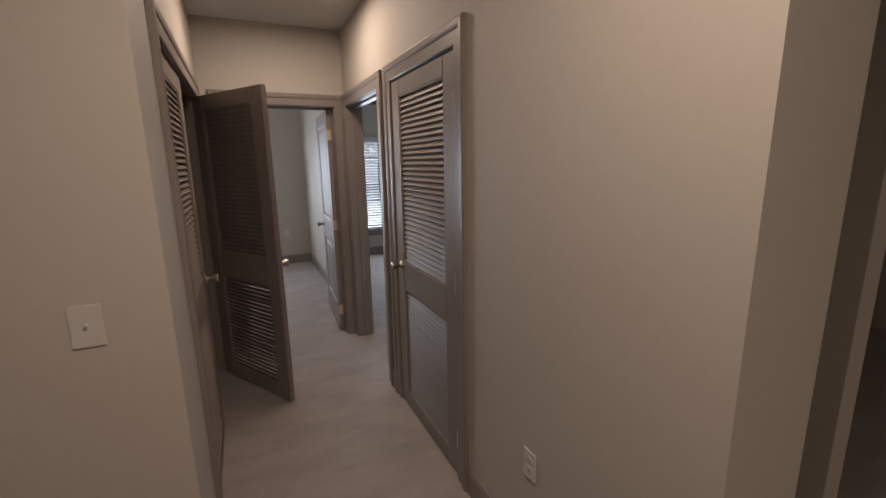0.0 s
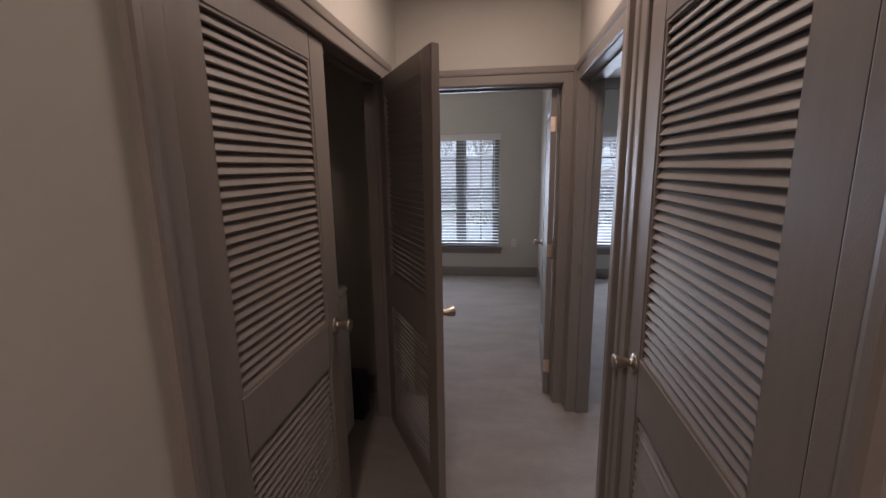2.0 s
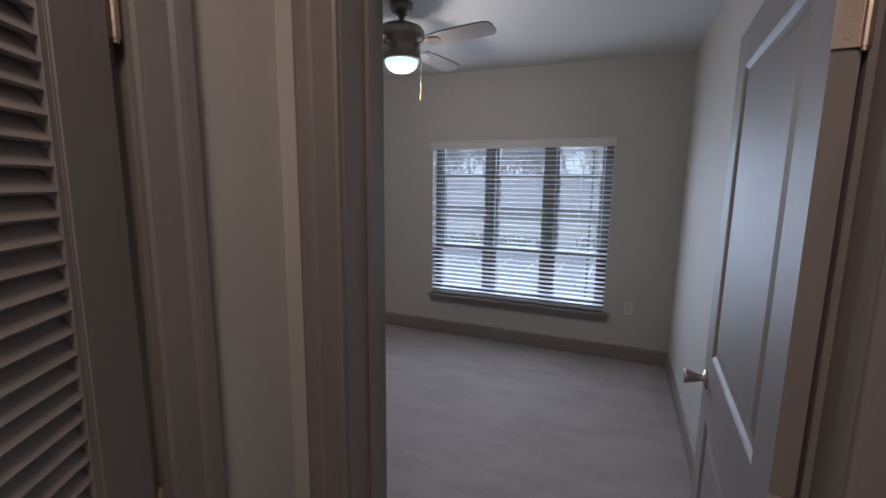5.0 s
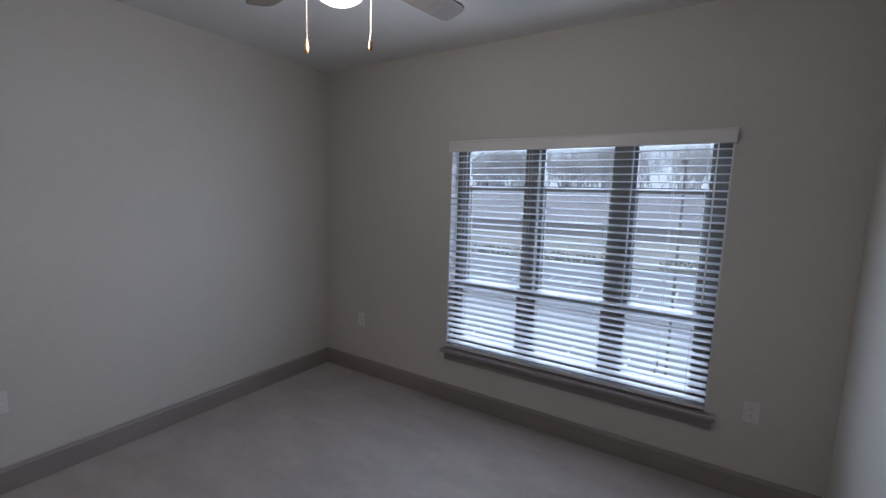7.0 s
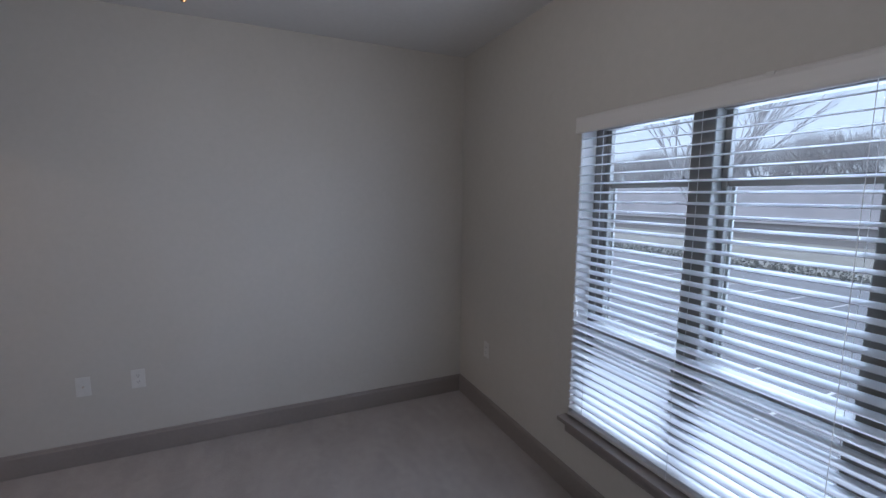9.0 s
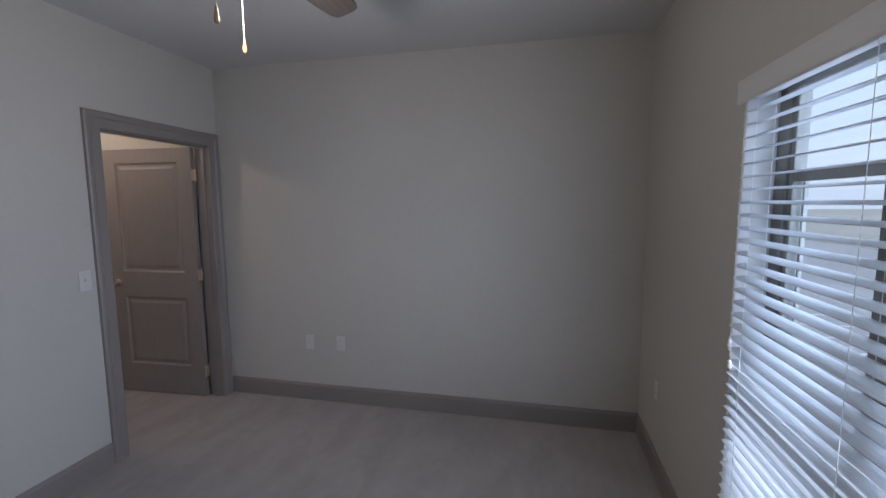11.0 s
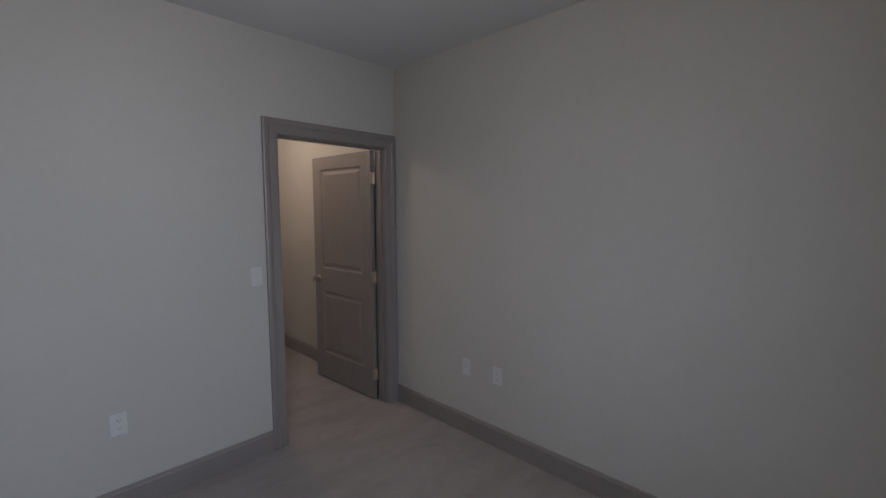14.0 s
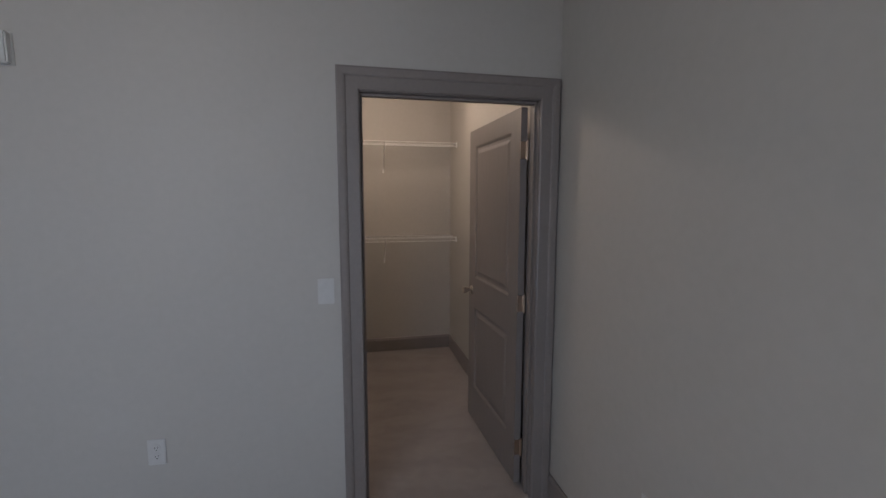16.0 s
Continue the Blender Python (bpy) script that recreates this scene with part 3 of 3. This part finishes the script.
def blinds(name, x0, label):
    e = empty(name, pose(x0, YN + 0.012, 0), label, "window blinds", "window blinds")
    w = 1.748
    bm = bmesh.new()
    prof = ((-0.040, 1.936), (-0.036, 1.930), (-0.030, 1.930), (-0.030, 2.006), (-0.036, 2.010), (-0.041, 2.004), (-0.038, 1.992), (-0.038, 1.950))
    ends = [[bm.verts.new((x, y, z)) for y, z in prof] for x in (-0.008, w + 0.006)]
    for i in range(8):
        bm.faces.new((ends[0][i], ends[0][(i + 1) % 8], ends[1][(i + 1) % 8], ends[1][i]))
    bm.faces.new(ends[0])
    bm.faces.new(ends[1][::-1])
    part("valance", bm, VALANCE, e, "off-white moulded valance")
    box_part("valance_clip", PLASTIC, (w / 2 - 0.012, -0.043, 1.998), (w / 2 + 0.012, -0.028, 2.012), e, 0.001)
    box_part("headrail", VALANCE, (0.012, -0.022, 1.945), (w - 0.012, 0.032, 1.993), e, 0.002)
    bm = bmesh.new()
    half = 0.0250
    ring = [(half * x, y) for x, y in ((-1, -0.0015), (-0.5, 0.0012), (0, 0.0022), (0.5, 0.0012), (1, -0.0015), (1, -0.0040), (0.5, -0.0012), (0, -0.0003), (-0.5, -0.0012), (-1, -0.0040))]
    a = radians(9)
    n = len(ring)
    ends = [[bm.verts.new((x, p * math.cos(a) - r * math.sin(a), p * math.sin(a) + r * math.cos(a))) for p, r in ring] for x in (0.010, w - 0.010)]
    for i in range(n):
        bm.faces.new((ends[0][i], ends[0][(i + 1) % n], ends[1][(i + 1) % n], ends[1][i]))
    bm.faces.new(ends[0])
    bm.faces.new(ends[1][::-1])
    bmesh.ops.recalc_face_normals(bm, faces=bm.faces)
    me = bpy.data.meshes.new("slat")
    bm.to_mesh(me)
    bm.free()
    me.materials.append(SLAT)
    rnd = random.Random(3)
    k = 33
    for i in range(k):
        o = new("slat", me)
        o.parent = e
        o.matrix_basis = pose(rnd.uniform(-0.002, 0.002), 0, 0.492 + i * (1.905 - 0.492) / (k - 1), rnd.uniform(-1.6, 1.6), rnd.uniform(-0.07, 0.07))
    box_part("bottom_rail", VALANCE, (0.010, -0.025, 0.444), (w - 0.010, 0.025, 0.462), e, 0.003)
    for u in (0.115, 0.615, 1.13, w - 0.115):
        for v in (-0.026, 0.026):
            bm = bmesh.new()
            rod(bm, (u, v, 0.45), (u, v, 1.95), 0.0011, 5)
            part("ladder_cord", bm, CORD, e)
    bm = bmesh.new()
    rod(bm, (w - 0.075, -0.030, 1.94), (w - 0.075, -0.030, 1.05), 0.004, 8)
    part("tilt_wand", bm, CORD, e, "clear plastic tilt wand")
    bm = bmesh.new()
    for u in (w - 0.275, w - 0.265):
        rod(bm, (u, -0.0285, 1.94), (u, -0.0285, 0.62), 0.0011, 5)
    part("lift_cord", bm, CORD, e)
    for i, u in enumerate((w - 0.275, w - 0.265)):
        bm = bmesh.new()
        turned(bm, [(0.002, 0.03), (0.006, 0.024), (0.0075, 0.004), (0.006, 0)], 12, Matrix.Translation((u, -0.0285, 0.60 + i * 0.045)))
        part("cord_tassel", bm, CORD, e)
    for u, z in ((0.034, 1.075), (0.044, 1.000)):
        bm = bmesh.new()
        rod(bm, (u, -0.0275, 1.94), (u, -0.0275, z + 0.025), 0.0010, 5)
        part("tilt_cord", bm, CORD, e)
        bm = bmesh.new()
        turned(bm, [(0.002, 0.03), (0.006, 0.024), (0.0075, 0.004), (0.006, 0)], 12, Matrix.Translation((u, -0.0275, z)))
        part("cord_tassel", bm, CORD, e)
    return e


B1 = blinds("window_blinds", WIN[0], "white faux-wood window blinds, lowered with open slats, in the window")
copy_thing(B1, pose(WIN2[0], YN + 0.012, 0))


# ---- ceiling fan ----
def ceiling_fan(x, y):
    e = empty("ceiling_fan", pose(x, y, 0), "dark bronze four-blade ceiling fan with lit opal bowl light", "ceiling fan")
    bm = bmesh.new()
    turned(bm, [(0.068, H - 0.001), (0.070, H - 0.02), (0.060, H - 0.05), (0.030, H - 0.066), (0.018, H - 0.075), (0.018, 2.52)], 32)
    part("canopy", bm, BRONZE, e, smooth=True)
    bm = bmesh.new()
    turned(bm, [(0.02, 2.548), (0.085, 2.542), (0.125, 2.525), (0.143, 2.500), (0.145, 2.470), (0.138, 2.452), (0.118, 2.438), (0.112, 2.420), (0.114, 2.400), (0.116, 2.396), (0.116, 2.345), (0.112, 2.336), (0.098, 2.334)], 40)
    part("motor_housing", bm, BRONZE, e, smooth=True)
    bm = bmesh.new()
    turned(bm, [(0.103, 2.334), (0.102, 2.323), (0.095, 2.306), (0.080, 2.288), (0.056, 2.273), (0.030, 2.266), (0.006, 2.264)], 40)
    part("glass_bowl", bm, BOWL, e, "frosted opal glass bowl, lit", smooth=True)
    for k in range(4):
        m = Matrix.Rotation(radians(-10 + 90 * k), 4, "Z")
        bm = bmesh.new()
        outline = [(0.20, -0.050), (0.30, -0.060), (0.50, -0.066), (0.590, -0.064), (0.618, -0.052), (0.628, -0.025), (0.628, 0.025), (0.618, 0.052), (0.590, 0.064), (0.50, 0.066), (0.30, 0.060), (0.20, 0.050)]
        tilt = -math.tan(radians(12))
        top = [bm.verts.new(m @ Vector((u, v, 2.428 + v * tilt))) for u, v in outline]
        bot = [bm.verts.new(m @ Vector((u, v, 2.421 + v * tilt))) for u, v in outline]
        n = len(outline)
        bm.faces.new(top)
        bm.faces.new(bot[::-1])
        for i in range(n):
            bm.faces.new((top[i], bot[i], bot[(i + 1) % n], top[(i + 1) % n]))
        part("blade", bm, BLADE, e, "brown wood-grain fan blade")
        bm = bmesh.new()
        arm = [(0.10, -0.018), (0.17, -0.014), (0.21, -0.036), (0.27, -0.030), (0.285, 0.0), (0.27, 0.030), (0.21, 0.036), (0.17, 0.014), (0.10, 0.018)]
        top = [bm.verts.new(m @ Vector((u, v, 2.4205 + v * tilt - (0.012 if u < 0.15 else 0)))) for u, v in arm]
        bot = [bm.verts.new(m @ Vector((u, v, 2.4155 + v * tilt - (0.012 if u < 0.15 else 0)))) for u, v in arm]
        n = len(arm)
        bm.faces.new(top)
        bm.faces.new(bot[::-1])
        for i in range(n):
            bm.faces.new((top[i], bot[i], bot[(i + 1) % n], top[(i + 1) % n]))
        part("blade_iron", bm, BRONZE, e)
    for ux, uy in ((-0.114, -0.042), (0.114, 0.042)):
        bm = bmesh.new()
        rod(bm, (ux, uy, 2.365), (ux, uy, 2.150), 0.0016, 6)
        for i in range(26):
            turned(bm, [(0.0008, -0.0024), (0.0024, 0), (0.0008, 0.0024)], 6, Matrix.Translation((ux, uy, 2.355 - i * 0.0080)))
        part("pull_chain", bm, BRASS, e, "thin brass pull chain")
        bm = bmesh.new()
        turned(bm, [(0.002, 2.153), (0.0035, 2.148), (0.0045, 2.138), (0.0075, 2.122), (0.0078, 2.114), (0.006, 2.106), (0.002, 2.104)], 14, Matrix.Translation((ux, uy, 0)))
        part("pull_fob", bm, FOB, e, "small wooden pull fob", smooth=True)


ceiling_fan(-0.457, 5.892)


# ---- washer in the laundry closet ----
def washer(x0, x1, y0, y1):
    """Front at x1."""
    e = empty("washing_machine", None, "white enamelled top-loading washing machine in the laundry closet", "washing machine")
    box_part("cabinet", ENAMEL, (x0, y0, 0.012), (x1 - 0.006, y1, 0.875), e, 0.008)
    box_part("front_panel", ENAMEL, (x1 - 0.0055, y0 + 0.030, 0.05), (x1 + 0.004, y1 - 0.030, 0.800), e, 0.004)
    box_part("top_deck", ENAMEL, (x0, y0 - 0.002, 0.876), (x1 - 0.003, y1 + 0.002, 0.915), e, 0.009)
    box_part("lid", ENAMEL, (x0 + 0.16, y0 + 0.09, 0.9155), (x1 - 0.05, y1 - 0.09, 0.924), e, 0.004)
    bm = bmesh.new()
    prof = ((x0 + 0.005, 0.9155), (x0 + 0.145, 0.9155), (x0 + 0.120, 0.955), (x0 + 0.070, 1.045), (x0 + 0.040, 1.055), (x0 + 0.005, 1.055))
    ends = [[bm.verts.new((x, y, z)) for x, z in prof] for y in (y0 + 0.01, y1 - 0.01)]
    for i in range(6):
        bm.faces.new((ends[0][i], ends[0][(i + 1) % 6], ends[1][(i + 1) % 6], ends[1][i]))
    bm.faces.new(ends[0])
    bm.faces.new(ends[1][::-1])
    part("control_console", bm, ENAMEL, e, bevel=0.004)
    for k, r in ((0.16, 0.030), (0.34, 0.022), (0.50, 0.022)):
        bm = bmesh.new()
        turned(bm, [(r, 0), (r, 0.012), (r * 0.8, 0.022)], 20, Matrix.Translation((x0 + 0.094, y0 + k, 1.002)) @ Matrix.Rotation(radians(61), 4, "Y"))
        part("dial", bm, PLASTIC, e)
    for x in (x0 + 0.05, x1 - 0.06):
        for y in (y0 + 0.05, y1 - 0.05):
            bm = bmesh.new()
            turned(bm, [(0.022, 0.0), (0.022, 0.008), (0.010, 0.013)], 12, Matrix.Translation((x, y, 0)))
            part("foot", bm, BLACK, e)


washer(-0.735, -0.060, 3.052, 3.735)
# Plain dark block on the floor, between washer and closet end wall.
tagged(box_part("dark_block", BLACK, (-0.14, 3.80, 0.0005), (-0.03, 3.92, 0.30), None, 0.006), "small dark block on the floor beside the washer", "box")


# ---- wire shelves in the bedroom closet ----
def wire_shelf(z, label):
    e = empty("wire_shelf", pose(XW + 0.004, 1.862, z), label, "wire shelf", "wire closet shelves")
    w = -0.925 - XW
    for nm, y, dz in (("front_rail", 0.305, 0.0), ("front_lip", 0.307, -0.032), ("rear_rail", 0.006, 0.0), ("centre_rail", 0.15, -0.003)):
        bm = bmesh.new()
        rod(bm, (0.001, y, dz), (w - 0.002, y, dz), 0.0030, 8)
        part(nm, bm, WIRE, e)
    bm = bmesh.new()
    k = int(w / 0.0254)
    for i in range(k):
        x = 0.012 + i * 0.0254
        rod(bm, (x, 0.006, 0.0035), (x, 0.305, 0.0035), 0.0013, 4)
        rod(bm, (x, 0.306, 0.003), (x, 0.309, -0.032), 0.0013, 4)
    tagged(part("deck_wires", bm, WIRE, e), kind="stuff")
    for x in (0.69, w - 0.2):
        bm = bmesh.new()
        rod(bm, (x, 0.300, -0.004), (x, 0.008, -0.245), 0.0045, 8)
        box(bm, (x - 0.008, 0.000, -0.275), (x + 0.008, 0.010, -0.225))
        part("support_brace", bm, WIRE, e)
    for x in (0.0, w - 0.012):
        box_part("end_bracket", WIRE, (x, 0.295, -0.045), (x + 0.011, 0.318, 0.010), e, 0.002)


wire_shelf(2.125, "white coated wire shelf, empty, high on the closet wall")
wire_shelf(1.215, "white coated wire shelf, empty, at waist height in the closet")

# ---- outdoors ----
GZ = -6.2
bm = bmesh.new()
box(bm, (-400, 7.9, GZ - 0.3), (400, 700, GZ))
tagged(part("ground", bm, ASPHALT), kind="structure")
tagged(box_part("verge", GRASS, (-400, 58, GZ), (400, 700, GZ + 0.12)), kind="structure")
for row, y in enumerate((22.0, 42.5)):
    for i in range(26):
        x = -38 + i * 2.75 + row * 0.9
        tagged(box_part("stall_line", LINEP, (x, y, GZ + 0.001), (x + 0.13, y + 5.2, GZ + 0.006)), "white painted parking stall line on asphalt", "parking line", "parking stall lines")


def building(name, x, y, w, d, h, storeys, label):
    e = empty(name, pose(x, y, GZ), label, "house")
    box_part("wall", SIDING, (0, 0, 0.1), (w, d, h), e)
    bm = bmesh.new()
    o = 0.6
    r = [(-o, -o, h), (w + o, -o, h), (w + o, d + o, h), (-o, d + o, h)]
    rr = [(d * 0.45, d / 2, h + d * 0.435), (w - d * 0.45, d / 2, h + d * 0.435)]
    v = [bm.verts.new(p) for p in r + rr]
    for f in ((0, 1, 5, 4), (1, 2, 5), (2, 3, 4, 5), (3, 0, 4), (3, 2, 1, 0)):
        bm.faces.new([v[i] for i in f])
    part("roof", bm, ROOF, e)
    n = int(w / 4.2)
    for s in range(storeys):
        for i in range(n):
            xx = 1.6 + i * 4.2
            zz = 1.0 + s * 3.0
            win = box_part("window", VALANCE, (xx - 0.08, -0.06, zz - 0.08), (xx + 1.28, 0.02, zz + 1.48), e)
            box_part("pane", FRAME, (xx, -0.085, zz), (xx + 1.2, -0.061, zz + 1.4), win)


building("apartment_building", -112, 92, 130, 16, 3.2, 0, "long low grey building with a wide roof beyond the parking lot")
building("apartment_building", 22, 95, 70, 16, 3.3, 0, "low grey building with a wide dark hip roof")


def hedge(x0, x1, y, h, seed):
    rnd = random.Random(seed)
    bm = bmesh.new()
    n = int((x1 - x0) * 30)
    for i in range(n):
        c = Vector((rnd.uniform(x0, x1), y + rnd.uniform(-0.7, 0.7), GZ + 0.1 + rnd.uniform(0.05, 1) * h))
        q = Matrix.Translation(c) @ Euler((rnd.uniform(0, 6), rnd.uniform(0, 6), rnd.uniform(0, 6))).to_matrix().to_4x4()
        s = rnd.uniform(0.15, 0.34)
        v = [bm.verts.new(q @ Vector(p)) for p in ((-s, 0, 0), (0, -s * 0.6, 0.02), (s, 0, 0), (0, s * 0.6, 0.02))]
        bm.faces.new(v)
    tagged(part("hedge", bm, HEDGE), "clipped evergreen hedge along the parking lot", "hedge")


hedge(-60, -8, 57, 1.1, 1)
hedge(-4, 45, 59, 1.2, 2)


def bare_tree(seed, h, label):
    rnd = random.Random(seed)
    e = empty("bare_tree", None, label, "tree", "bare winter trees")
    trunk, crown = bmesh.new(), bmesh.new()

    def grow(p, d, length, r, depth):
        q = p + d * length
        rod(trunk if depth < 2 else crown, p, q, r, 6 if depth < 2 else 3, r * 0.68)
        if depth >= 6:
            return
        for _ in range(3):
            nd = (d + Vector((rnd.uniform(-1, 1), rnd.uniform(-1, 1), rnd.uniform(-0.25, 0.55))) * 0.62).normalized()
            grow(p + d * length * rnd.uniform(0.55, 1.0), nd, length * rnd.uniform(0.66, 0.86), r * 0.60, depth + 1)
    grow(Vector((0, 0, 0)), Vector((0.03, 0.02, 1)).normalized(), h * 0.27, h * 0.0125, 0)
    part("trunk", trunk, BARK, e)
    part("crown", crown, BARK, e, "leafless grey twigs")
    return e


def evergreen(seed, h):
    rnd = random.Random(seed)
    e = empty("evergreen_tree", None, "dense dark green evergreen tree beyond the rooftops", "tree", "evergreen trees")
    bm = bmesh.new()
    rod(bm, (0, 0, 0), (0, 0, h * 0.85), h * 0.022, 7, 0.05)
    part("trunk", bm, BARK, e)
    bm = bmesh.new()
    for i in range(2600):
        t = rnd.random() ** 0.8
        rad = (1 - t) ** 0.7 * h * 0.24 * (0.75 + 0.35 * math.sin(t * 31 + seed)) + 0.2
        a = rnd.uniform(0, 6.283)
        r = rad * math.sqrt(rnd.random())
        c = Vector((r * math.cos(a), r * math.sin(a), h * (0.12 + 0.88 * t)))
        q = Matrix.Translation(c) @ Euler((rnd.uniform(0, 6), rnd.uniform(0, 6), a)).to_matrix().to_4x4()
        s = rnd.uniform(0.2, 0.6)
        bm.faces.new([bm.verts.new(q @ Vector(p)) for p in ((-s, 0, 0), (0, -s * 0.45, 0.05), (s, 0, 0), (0, s * 0.45, 0))])
    part("crown", bm, PINE, e)
    return e


rnd = random.Random(11)
bt = [bare_tree(s, 29, "tall leafless tree with fine grey branches by the parking lot") for s in (4, 9)]
ev = [evergreen(s, 14) for s in (2, 6)]
bt[0].matrix_world = pose(-27, 46, GZ)
bt[1].matrix_world = pose(3.5, 66, GZ + 0.12)
ev[0].matrix_world = pose(-62, 140, GZ + 0.12)
ev[1].matrix_world = pose(-40, 142, GZ + 0.12)
for i in range(90):
    copy_thing(bt[i % 2], pose(-116 + i * 2.2 + rnd.uniform(-2, 2), rnd.uniform(111, 126), GZ + 0.12, 0, 0, rnd.uniform(0, 360)))
for i in range(2):
    copy_thing(ev[i % 2], pose(-95 + i * 28 + rnd.uniform(-7, 7), rnd.uniform(126, 150), GZ + 0.12, 0, 0, rnd.uniform(0, 360)))


def parking_lamp(x, y):
    e = empty("parking_lamp", pose(x, y, GZ), "dark metal parking lot lamp post with a flat lamp head", "street lamp")
    bm = bmesh.new()
    turned(bm, [(0.26, 0.0), (0.26, 0.55), (0.22, 0.60)], 16)
    part("footing", bm, SIDING, e, "round concrete footing")
    bm = bmesh.new()
    turned(bm, [(0.052, 0.60), (0.036, 8.9)], 12)
    part("pole", bm, FRAME, e)
    bm = bmesh.new()
    box(bm, (-0.02, -0.12, 8.89), (0.02, 0.0, 8.93))
    part("arm", bm, FRAME, e, bevel=0.01)
    bm = bmesh.new()
    box(bm, (-0.09, -0.55, 8.88), (0.09, -0.12, 8.95))
    part("lamp_head", bm, FRAME, e, bevel=0.03)


parking_lamp(-0.05, 18.5)
